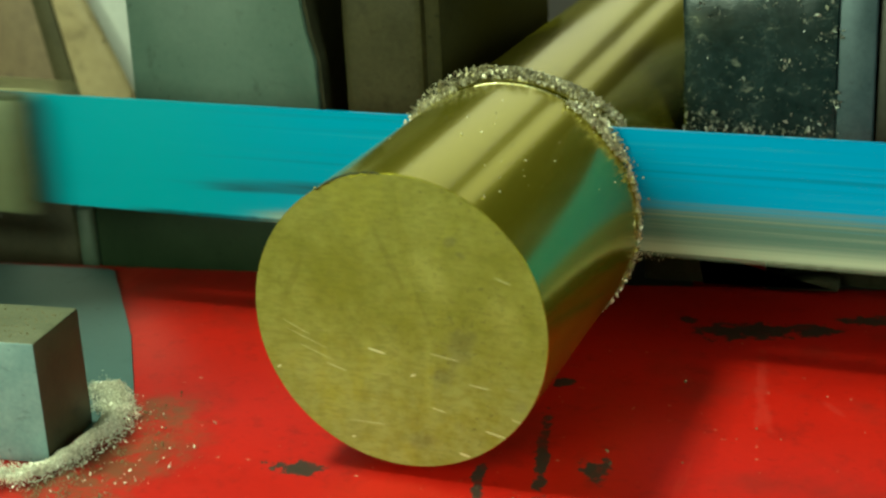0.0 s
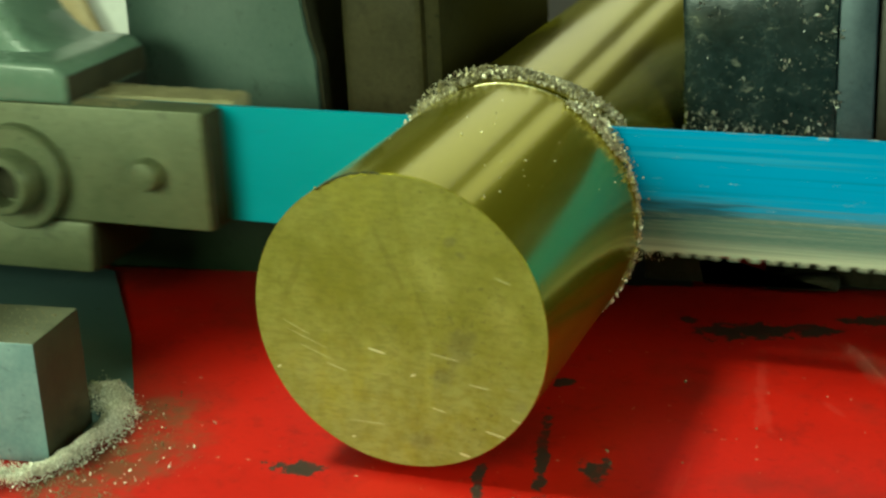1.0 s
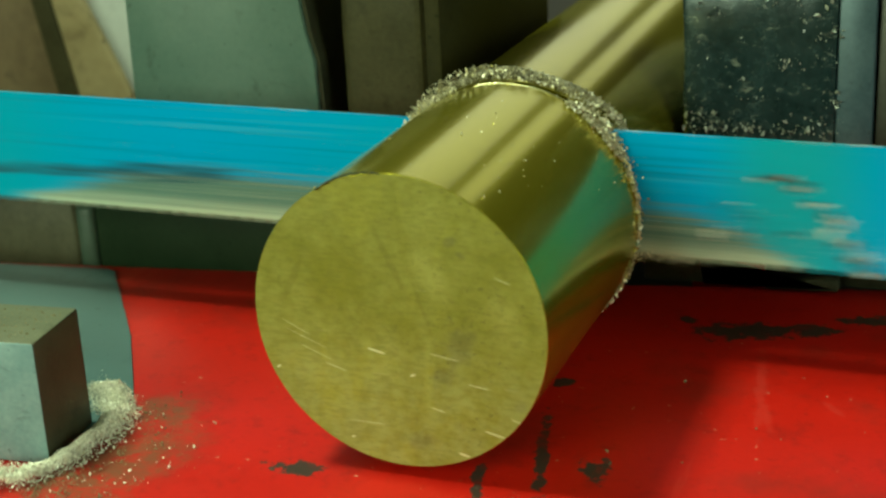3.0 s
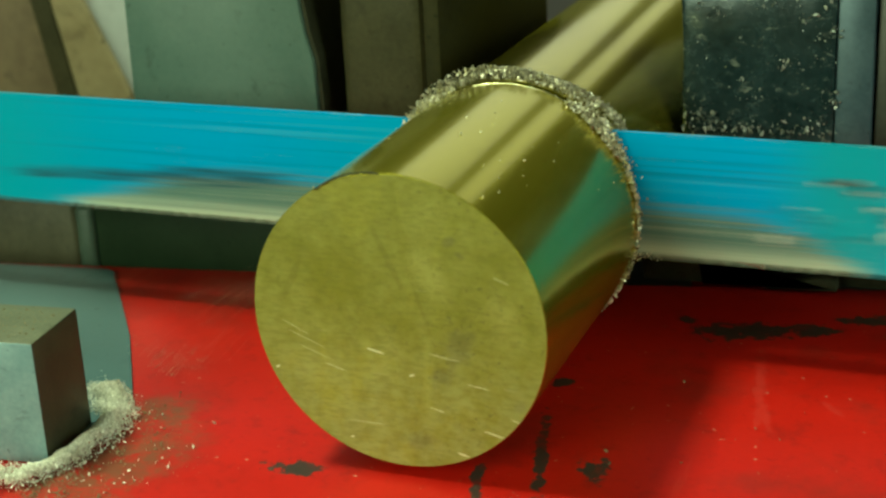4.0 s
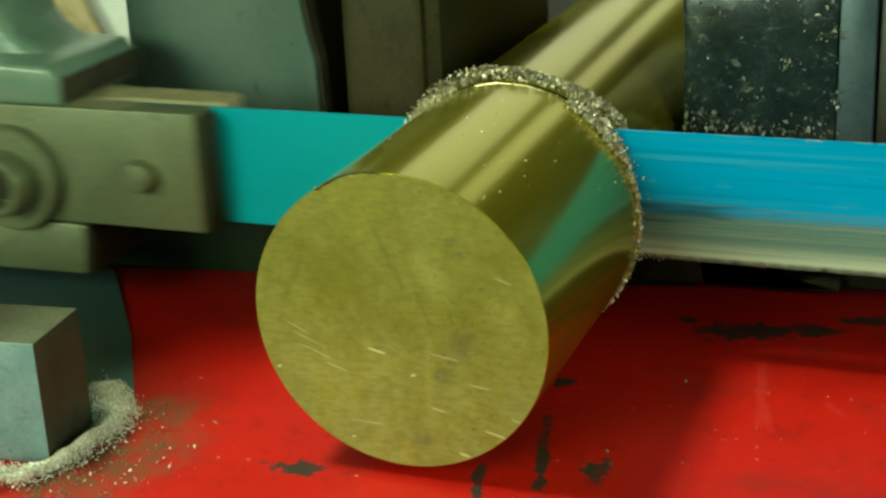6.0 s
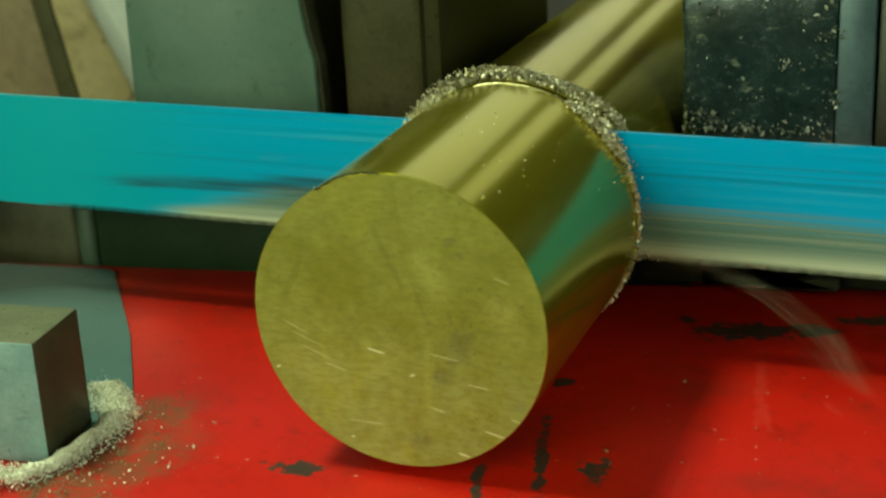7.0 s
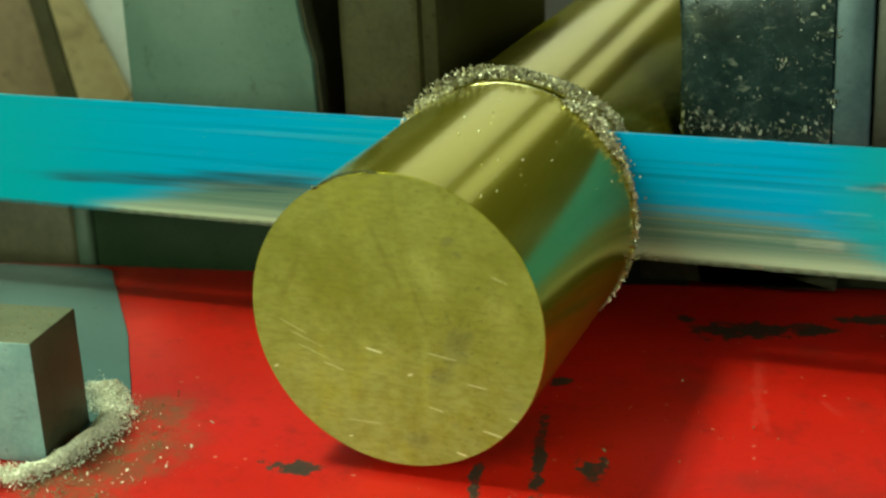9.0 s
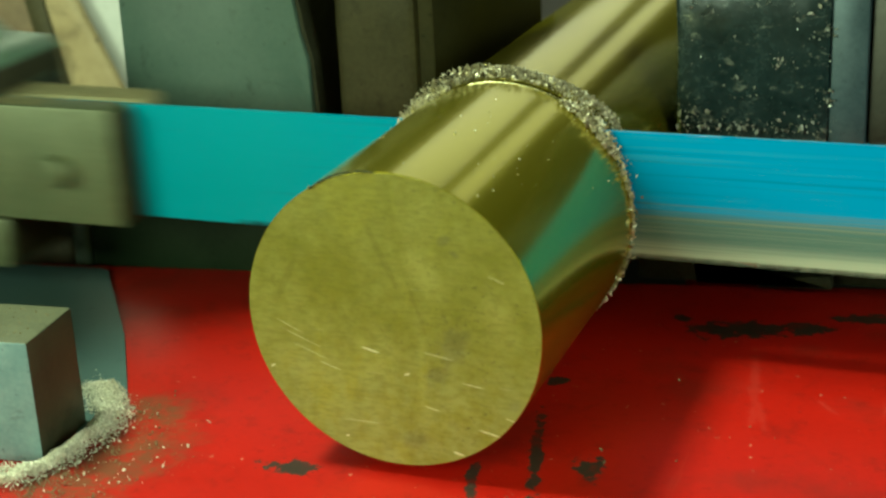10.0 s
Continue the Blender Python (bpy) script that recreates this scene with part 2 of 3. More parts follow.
BRASS, FACE, BLADE, RED = brass_side(), brass_face(), blade_paint(), red_paint()
GREEN = surface("green_grey_enamel", (0.074, 0.130, 0.105), (0.122, 0.186, 0.152), 0.40, 0.0, 30, 500, 0.15, 0.8, stain=0.65)[0]
GREEN_GLOSS = surface("green_casting_enamel", (0.145, 0.235, 0.172), (0.20, 0.30, 0.225), 0.26, 0.0, 25, 300, 0.08, 0.7)[0]
TEAL = surface("blue_grey_enamel", (0.040, 0.080, 0.082), (0.066, 0.114, 0.116), 0.45, 0.0, 30, 500, 0.12, 0.8)[0]
DUSTY = surface("dusty_steel", (0.094, 0.120, 0.060), (0.200, 0.225, 0.122), 0.48, 0.25, 30, 700, 0.6, 0.75, stain=0.8)[0]
DARK = surface("oily_black_iron", (0.022, 0.024, 0.017), (0.055, 0.057, 0.044), 0.42, 0.2, 40, 500, 0.3, 0.8)[0]
BROWN = surface("oily_brown_iron", (0.026, 0.024, 0.010), (0.074, 0.066, 0.030), 0.50, 0.2, 32, 600, 0.25, 0.8)[0]
def oily_jaw():
    m, nt, bs, col, n1, n2 = surface("oily_green_iron", (0.006, 0.015, 0.016), (0.032, 0.058, 0.062), 0.26, 0.20, 60, 380, 0.55, 0.7, 0.2)
    flecks = step_up(nt, grain(nt, coords(nt, (0.8, 1, 1.3)), 330, 5, 0.7, 0.6), 0.555, 0.66)
    zone = step_up(nt, grain(nt, coords(nt), 60, 3), 0.38, 0.56)
    set_colour(nt, bs, mix_colour(nt, col, (0.30, 0.33, 0.28), calc(nt, "MULTIPLY", flecks, calc(nt, "MULTIPLY", zone, 0.6))))
    return m


JAWMAT = oily_jaw()
BROWN.node_tree.nodes["Principled BSDF"].inputs["Specular IOR Level"].default_value = 0.2
JAWSTRIP = surface("oily_olive_strip", (0.022, 0.021, 0.009), (0.046, 0.042, 0.018), 0.6, 0.1, 45, 600, 0.3, 0.8)[0]
JAWSTRIP.node_tree.nodes["Principled BSDF"].inputs["Specular IOR Level"].default_value = 0.05
STOP = surface("olive_worn_steel", (0.040, 0.038, 0.018), (0.105, 0.098, 0.055), 0.45, 0.1, 55, 500, 0.3, 0.9)[0]
RAILEND = surface("lighter_green_enamel", (0.030, 0.055, 0.036), (0.060, 0.090, 0.066), 0.5, 0.0, 60, 500, 0.2, 0.8)[0]
BLUEIRON = surface("blue_worn_iron", (0.035, 0.065, 0.085), (0.085, 0.13, 0.155), 0.40, 0.3, 60, 600, 0.2, 0.8)[0]
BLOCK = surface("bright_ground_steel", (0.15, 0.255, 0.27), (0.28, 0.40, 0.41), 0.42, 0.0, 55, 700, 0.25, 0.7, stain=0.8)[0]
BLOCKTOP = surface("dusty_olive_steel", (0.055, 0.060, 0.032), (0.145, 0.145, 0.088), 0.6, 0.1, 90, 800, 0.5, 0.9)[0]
# dark olive for the block's shaded right side, and for brown grime elsewhere
SHADEGRIME = surface("shade_and_grime_brown", (0.020, 0.020, 0.010), (0.060, 0.054, 0.028), 0.60, 0.2, 80, 700, 0.3, 0.9)[0]
TAN = surface("tan_paint", (0.24, 0.180, 0.085), (0.46, 0.375, 0.21), 0.42, 0.0, 14, 200, 0.1, 0.9, stain=0.75)[0]
RUST = surface("rust_brown_iron", (0.085, 0.055, 0.026), (0.20, 0.145, 0.075), 0.5, 0.1, 20, 200, 0.2, 0.9)[0]
PALE = surface("white_enamel", (0.46, 0.48, 0.46), (0.58, 0.59, 0.57), 0.45, 0.0, 12, 200, 0.05, 0.7)[0]
WALL = surface("grimy_plaster", (0.42, 0.41, 0.33), (0.52, 0.50, 0.41), 0.85, 0.0, 1.5, 30, 0.2, 0.8)[0]
FLOOR = surface("oily_concrete", (0.08, 0.08, 0.07), (0.14, 0.135, 0.12), 0.7, 0.0, 2.0, 40, 0.3, 0.9)[0]
CEIL = surface("pale_boards", (0.42, 0.37, 0.25), (0.54, 0.48, 0.35), 0.8, 0.0, 2.0, 40, 0.2, 0.8)[0]
# black for grime, and for shade in the jaw's gap and bolt socket
BLACK = surface("black_grime_and_shade", (0.024, 0.026, 0.015), (0.056, 0.056, 0.034), 0.6, 0.0, 90, 700, 0.6, 0.8)[0]
BLACK.node_tree.nodes["Principled BSDF"].inputs["Specular IOR Level"].default_value = 0.08


def chip_metal(name, a, b, rough):
    m, nt, bs, col, n1, n2 = surface(name, a, b, rough, 1.0, 300, 2500, 0.1, 0.9, 0.1)
    gi = nt.nodes.new("ShaderNodeNewGeometry")
    col = mix_colour(nt, a, b, gi.outputs["Random Per Island"])
    set_colour(nt, bs, col)
    return m


SWARF = chip_metal("brass_chips", (0.30, 0.27, 0.17), (0.88, 0.83, 0.64), 0.38)
DRIFT_DUST = surface("brown_dust", (0.13, 0.10, 0.05), (0.27, 0.23, 0.13), 0.8, 0.0, 150, 1500, 0.4, 0.9)[0]
DUST = chip_metal("brass_dust", (0.55, 0.53, 0.42), (0.92, 0.90, 0.80), 0.45)
DUST.node_tree.nodes["Principled BSDF"].inputs["Metallic"].default_value = 0.2
SWARF.node_tree.nodes["Principled BSDF"].inputs["Metallic"].default_value = 0.65
SILVER = chip_metal("bright_chips", (0.55, 0.55, 0.48), (0.95, 0.95, 0.90), 0.25)
SILVER.node_tree.nodes["Principled BSDF"].inputs["Metallic"].default_value = 0.35
OILED = chip_metal("oily_brass_chips", (0.09, 0.11, 0.09), (0.50, 0.53, 0.48), 0.22)
OILED.node_tree.nodes["Principled BSDF"].inputs["Metallic"].default_value = 0.2
BRIGHT = surface("bright_cut_brass", (0.60, 0.57, 0.36), (0.78, 0.75, 0.55), 0.18, 0.9, 80, 900, 0.05, 0.8, 0.06, stain=0)[0]
TANDUST = surface("brass_dust_layer", (0.26, 0.24, 0.125), (0.42, 0.385, 0.215), 0.75, 0.0, 150, 1500, 0.6, 0.9)[0]


# ---------------------------------------------------------------- mesh helpers
def mesh_of(bm, name, material, smooth=True, sharp=35):
    me = bpy.data.meshes.new(name)
    bm.normal_update()
    bm.to_mesh(me)
    bm.free()
    me.materials.append(material)
    if smooth:
        me.shade_smooth()
        me.set_sharp_from_angle(angle=radians(sharp))
    return me


def part(name, bm, material, parent=None, label="", smooth=True, sharp=35):
    ob = new(name, mesh_of(bm, name, material, smooth, sharp))
    if parent is not None:
        ob.parent = parent
    if label:
        tagged(ob, label)
    return ob


def box(x0, x1, y0, y1, z0, z1, bevel=0.0, seg=2):
    bm = bmesh.new()
    bmesh.ops.create_cube(bm, size=1)
    for v in bm.verts:
        v.co = Vector(((x0, x1)[v.co.x > 0], (y0, y1)[v.co.y > 0], (z0, z1)[v.co.z > 0]))
    if bevel:
        bmesh.ops.bevel(bm, geom=bm.edges[:], offset=bevel, segments=seg, profile=0.5, affect="EDGES")
    return bm


def prism(outline, axis, a, b, bevel=0.0, seg=2):
    """Extrudes an outline of (u, v) pairs along an axis, from a to b."""
    bm = bmesh.new()
    put = {"x": lambda u, v, w: (w, u, v), "y": lambda u, v, w: (u, w, v), "z": lambda u, v, w: (u, v, w)}[axis]
    lo = [bm.verts.new(put(u, v, a)) for u, v in outline]
    hi = [bm.verts.new(put(u, v, b)) for u, v in outline]
    n = len(outline)
    bm.faces.new(lo)
    bm.faces.new(hi[::-1])
    for i in range(n):
        bm.faces.new((lo[i], hi[i], hi[(i + 1) % n], lo[(i + 1) % n]))
    bmesh.ops.recalc_face_normals(bm, faces=bm.faces[:])
    if bevel:
        bmesh.ops.bevel(bm, geom=bm.edges[:], offset=bevel, segments=seg, profile=0.5, affect="EDGES")
    return bm


def lathe(profile, turns=48, centre=(0, 0, 0), axis="y"):
    """Turns a profile of (radius, along) pairs round an axis."""
    bm = bmesh.new()
    rings = []
    for r, a in profile:
        ring = []
        for i in range(turns):
            w = 2 * math.pi * i / turns
            p = (r * math.cos(w), a, r * math.sin(w)) if axis == "y" else (r * math.cos(w), r * math.sin(w), a)
            ring.append(bm.verts.new(Vector(p) + Vector(centre)))
        rings.append(ring)
    for p, q in zip(rings, rings[1:]):
        for i in range(turns):
            bm.faces.new((p[i], p[(i + 1) % turns], q[(i + 1) % turns], q[i]))
    bm.faces.new(rings[0])
    bm.faces.new(rings[-1])
    bmesh.ops.recalc_face_normals(bm, faces=bm.faces[:])
    return bm


def roughen(bm, size, scale, seed=0.0):
    for v in bm.verts:
        v.co += noise.noise_vector(v.co * scale + Vector((seed, seed * 2, 0))) * size


def thing(name, at, label, category, group="", kind=""):
    ob = new(name)
    ob.location = at
    ob.empty_display_size = 0.01
    return tagged(ob, label, category, group, kind)


def chips_mesh(name, places, material):
    """Crumpled flakes, each a bent pair of facets with thickness: (place, size) pairs."""
    verts, faces = [], []
    for p, s in places:
        rot = Euler((random.uniform(0, 6.3), random.uniform(0, 6.3), random.uniform(0, 6.3))).to_matrix()
        l, w, h = s * random.uniform(0.7, 1.6), s * random.uniform(0.4, 0.8), s * random.uniform(0.25, 0.6)
        shape = [(-l, -w, 0), (l * 0.2, -w * 1.1, h * 0.8), (l, 0.1 * w, -0.1 * h), (0.1 * l, w, h), (-l * 0.8, w * 0.8, -0.3 * h), (0, 0, -h)]
        base = len(verts)
        verts += [tuple(Vector(p) + rot @ Vector(c)) for c in shape]
        faces += [tuple(base + i for i in f) for f in ((0, 1, 3), (1, 2, 3), (0, 3, 4), (1, 0, 5), (2, 1, 5), (3, 2, 5), (4, 3, 5), (0, 4, 5))]
    me = bpy.data.meshes.new(name)
    me.from_pydata(verts, [], faces)
    me.materials.append(material)
    return me


# ---------------------------------------------------------------- the room
def joined(pieces):
    bm = bmesh.new()
    for a in pieces:
        me = bpy.data.meshes.new("piece")
        a.to_mesh(me)
        a.free()
        bm.from_mesh(me)
        bpy.data.meshes.remove(me)
    return bm


def build_room():
    # unseen room round the saw; its pale walls and ceiling bounce extra fill
    tagged(part("floor", box(-4.6, 2.6, -2.6, 12.1, -0.85, -0.80), FLOOR), "oily grey concrete workshop floor", "floor", kind="structure")
    tagged(part("ceiling", box(-4.6, 2.6, -2.6, 12.1, 2.0, 2.05), CEIL), "unseen pale tan boarded workshop ceiling", "ceiling", kind="structure")
    tagged(part("wall_west", box(-4.6, -4.5, -2.5, 12.0, -0.80, 2.0), WALL), "grimy plastered workshop wall", "wall", kind="structure")
    tagged(part("wall_north", box(-4.6, 2.6, 12.0, 12.1, -0.80, 2.0), WALL), "grimy plastered end wall of the workshop", "wall", kind="structure")
    east = joined((box(2.5, 2.6, -2.5, -1.25, -0.80, 2.0), box(2.5, 2.6, 0.05, 12.0, -0.80, 2.0), box(2.5, 2.6, -1.25, 0.05, -0.80, 0.25), box(2.5, 2.6, -1.25, 0.05, 1.35, 2.0)))
    tagged(part("wall_east", east, WALL), "grimy plastered workshop wall, its opening added for a fill light", "wall", kind="structure")
    south = joined((box(-4.6, -2.0, -2.6, -2.5, -0.80, 2.0), box(-0.4, 2.6, -2.6, -2.5, -0.80, 2.0), box(-2.0, -0.4, -2.6, -2.5, -0.80, 0.35), box(-2.0, -0.4, -2.6, -2.5, 1.55, 2.0)))
    tagged(part("wall_south", south, WALL), "grimy plastered workshop wall, its opening added for a fill light", "wall", kind="structure")


# ---------------------------------------------------------------- machine
def build_bed():
    # red bed, its back edge running a little askew
    outline = [(-0.60, -0.055), (0.60, -0.055), (0.60, 0.216), (0.088, 0.1355), (0.018, 0.1225), (-0.092, 0.1065), (-0.60, 0.03)]
    bed = part("machine_bed", prism(outline, "z", BED - 0.030, BED, 0.0012), RED)
    tagged(bed, "chipped red-painted cast iron saw bed with oil stains", "saw bed", kind="structure")
    low = part("machine_base", box(-0.6, 0.6, -0.05, 0.6, -0.80, BED - 0.034, 0.01), DARK)
    tagged(low, "oily black iron machine base under the bed", "machine base", kind="structure")
    # blue-grey plate beside the red paint, lying on the bed
    edge = [(-0.1310, 0.0905), (-0.1330, 0.0935), (-0.1365, 0.0950), (-0.40, 0.0640), (-0.40, -0.0020), (-0.0800, -0.0020), (-0.0785, 0.0080), (-0.0815, 0.0200), (-0.1020, 0.0520), (-0.1200, 0.0760)]
    plate = part("bed_plate", prism(edge, "z", BED - 0.0010, BED + 0.0007), TEAL)
    tagged(plate, "blue-grey painted steel plate lying on the red bed", "plate")


def build_vise():
    # jaw that grips the bar from the right, thick with oil and chips
    jaw = thing("vise_jaw", (R + 0.0005, JAW, BED), "oily dark green iron vise jaw with brass chips", "vise jaw")
    bm = box(0, 0.0400, 0, 0.10, 0.0125, 0.0865, 0.0012)
    bmesh.ops.subdivide_edges(bm, edges=bm.edges[:], cuts=6, use_grid_fill=True)
    roughen(bm, 0.0009, 120)
    part("jaw_plate", bm, JAWMAT, jaw)
    part("jaw_edge", box(0.0401, 0.0494, 0.0004, 0.10, 0.0125, 0.0865, 0.0008), BLUEIRON, jaw, "worn blue iron edge")
    part("jaw_body", box(0.0496, 0.120, 0.0020, 0.10, 0.0125, 0.0865, 0.002), DARK, jaw)
    # black foot and the bar's tall left end stand for the gap's shade
    part("foot", box(0.026, 0.12, 0.014, 0.10, 0.0, 0.0122, 0.001), BLACK, jaw)
    # added piece for the red that shows through the gap
    part("red_piece", box(0.0002, 0.0205, 0.0125, 0.0175, -0.004, 0.0085, 0.001), RED, jaw, "red painted piece added in the gap under the jaw")
    part("slide_bar", prism([(-0.012, 0.0005), (0.042, 0.0015), (0.0415, 0.0046), (0.036, 0.0050), (0.020, 0.0022), (0.0055, 0.0014), (0.0035, 0.0110), (-0.012, 0.0110)], "y", 0.006, 0.012, 0.0006), BLACK, jaw)
    # jaw on the other side of the bar
    other = thing("vise_jaw", (-R - 0.0005, JAW, BED), "oily brown iron vise jaw pressed on the bar", "vise jaw")
    # added strip: the jaw's right part, darker next to the bar
    part("jaw_strip", box(-0.0050, -0.0002, -0.0004, 0.10, 0.002, 0.0860, 0.0008), JAWSTRIP, other, "darker strip of the jaw against the bar")
    bm = box(-0.0312, -0.0052, 0, 0.10, 0.001, 0.0865, 0.0030, 3)
    bmesh.ops.subdivide_edges(bm, edges=bm.edges[:], cuts=5, use_grid_fill=True)
    roughen(bm, 0.0006, 110, 4)
    part("jaw_plate", bm, BROWN, other)
    body = thing("vise_slide", (-0.0735, JAW - 0.002, BED), "grey-green painted iron vise slide with worn edges", "vise slide")
    outline = [(-0.0620, 0.014), (-0.0612, 0.06), (-0.0608, 0.0865), (-0.0034, 0.0865), (-0.0030, 0.079), (-0.0018, 0.070), (0.0004, 0.062), (0.0010, 0.045), (0.0010, 0.014)]
    bm = prism(outline, "y", 0, 0.10, 0.0010)
    part("slide_plate", bm, GREEN, body)
    part("worn_edge", prism([(-0.0033, 0.0862), (-0.0029, 0.079), (-0.0017, 0.070), (0.0005, 0.062), (0.0011, 0.045), (0.0011, 0.015), (0.0024, 0.015), (0.0024, 0.044), (0.0016, 0.062), (-0.0006, 0.071), (-0.0018, 0.079), (-0.0022, 0.0862)], "y", 0.0015, 0.09), BLACK, body, "grimy worn edge of the slide")
    # low rail in front of the slide, its green deepened for the blade's shade
    shaded_green = surface("shaded_green_enamel", (0.010, 0.020, 0.009), (0.018, 0.032, 0.016), 0.5, 0, 40, 500, 0.15, 0.8)[0]
    shaded_green.node_tree.nodes["Principled BSDF"].inputs["Specular IOR Level"].default_value = 0.08
    rail = thing("vise_rail", (0, 0.112, BED), "dark green iron rail below the vise slide", "vise rail")
    part("rail_bar", box(-0.1465, -0.0338, -0.0065, 0.006, -0.012, 0.0165, 0.0020), shaded_green, rail)
    part("end_cap", box(-0.154, -0.1466, -0.0064, 0.006, -0.012, 0.0160, 0.0025, 3), RAILEND, rail, "lighter green end of the rail")
    post = thing("bed_stop", (-0.19, 0.125, BED), "worn olive brown steel stop behind the rail", "stop")
    part("stop_body", box(-0.05, 0.028, -0.006, 0.02, -0.0338, 0.0145, 0.0030, 3), STOP, post)
    part("screw", lathe([(0.0014, 0.0), (0.0014, 0.003), (0.0005, 0.0032)], 12, (-0.012, -0.004, 0.0140), "z"), PALE, post, "bright screw head")
    bed = part("vise_bed", box(-0.16, 0.16, JAW + 0.025, 0.45, BED - 0.002, -R - 0.0002, 0.001), DARK)
    tagged(bed, "oily black iron vise bed carrying the bar", "vise bed", kind="structure")


def build_bar():
    bar = thing("brass_bar", (0, 0, 0), "thick round brass bar half sawn through, lying in the vise", "brass bar")
    b = 0.00014
    half = 0.0013
    mid = CUT + 0.0008
    bm = lathe([(R - b, 0.0), (R - 0.00005, 0.00005), (R, b), (R, mid - half)], 144)
    bm2 = lathe([(R, mid + half), (R, 0.45)], 144)
    low = math.acos(-(LOW - 0.0017) / R)
    seg = [(R * math.sin(w), -R * math.cos(w)) for w in np.linspace(-low, low, 60)]
    bm3 = prism(seg, "y", mid - half, mid + half)
    for extra in (bm2, bm3):
        me = bpy.data.meshes.new("piece")
        extra.to_mesh(me)
        extra.free()
        bm.from_mesh(me)
        bpy.data.meshes.remove(me)
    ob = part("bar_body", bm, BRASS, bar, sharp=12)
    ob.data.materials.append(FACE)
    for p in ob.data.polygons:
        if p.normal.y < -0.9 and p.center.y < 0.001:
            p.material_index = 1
    # burr left on the rim by the last cut, painted black for the shaded slit beneath it
    pts = []
    for i in range(40):
        w = radians(93 + 27 * i / 39)
        pts.append(((R - 0.0004) * math.cos(w), (R + 0.0006 * math.sin(math.pi * i / 39)) * math.sin(w)))
    cu = bpy.data.curves.new("burr", "CURVE")
    cu.dimensions, cu.bevel_depth = "3D", 0.00024
    sp = cu.splines.new("POLY")
    sp.points.add(len(pts) - 1)
    for q, (x, z) in zip(sp.points, pts):
        q.co = (x + random.uniform(-1, 1) * 0.0001, -0.0005 + random.uniform(-1, 1) * 0.0003, z, 1)
        q.radius = random.uniform(0.3, 1.2)
    burr = new("burr", cu)
    burr.parent = bar
    cu.materials.append(BLACK)
    tagged(burr, "ragged dark burr on the rim")
    rim = [(R * 1.002 * math.cos(w), mid - half - 0.0001, R * 1.002 * math.sin(w)) for w in np.linspace(radians(50), radians(104), 60)]
    wire = bpy.data.curves.new("cut_rim", "CURVE")
    wire.dimensions, wire.bevel_depth = "3D", 0.00013
    sp = wire.splines.new("POLY")
    sp.points.add(len(rim) - 1)
    for q, (x, y, z) in zip(sp.points, rim):
        q.co = (x, y, z, 1)
    lip = new("cut_rim", wire)
    lip.parent = bar
    wire.materials.append(BRIGHT)
    tagged(lip, "bright bare lip of the saw cut")


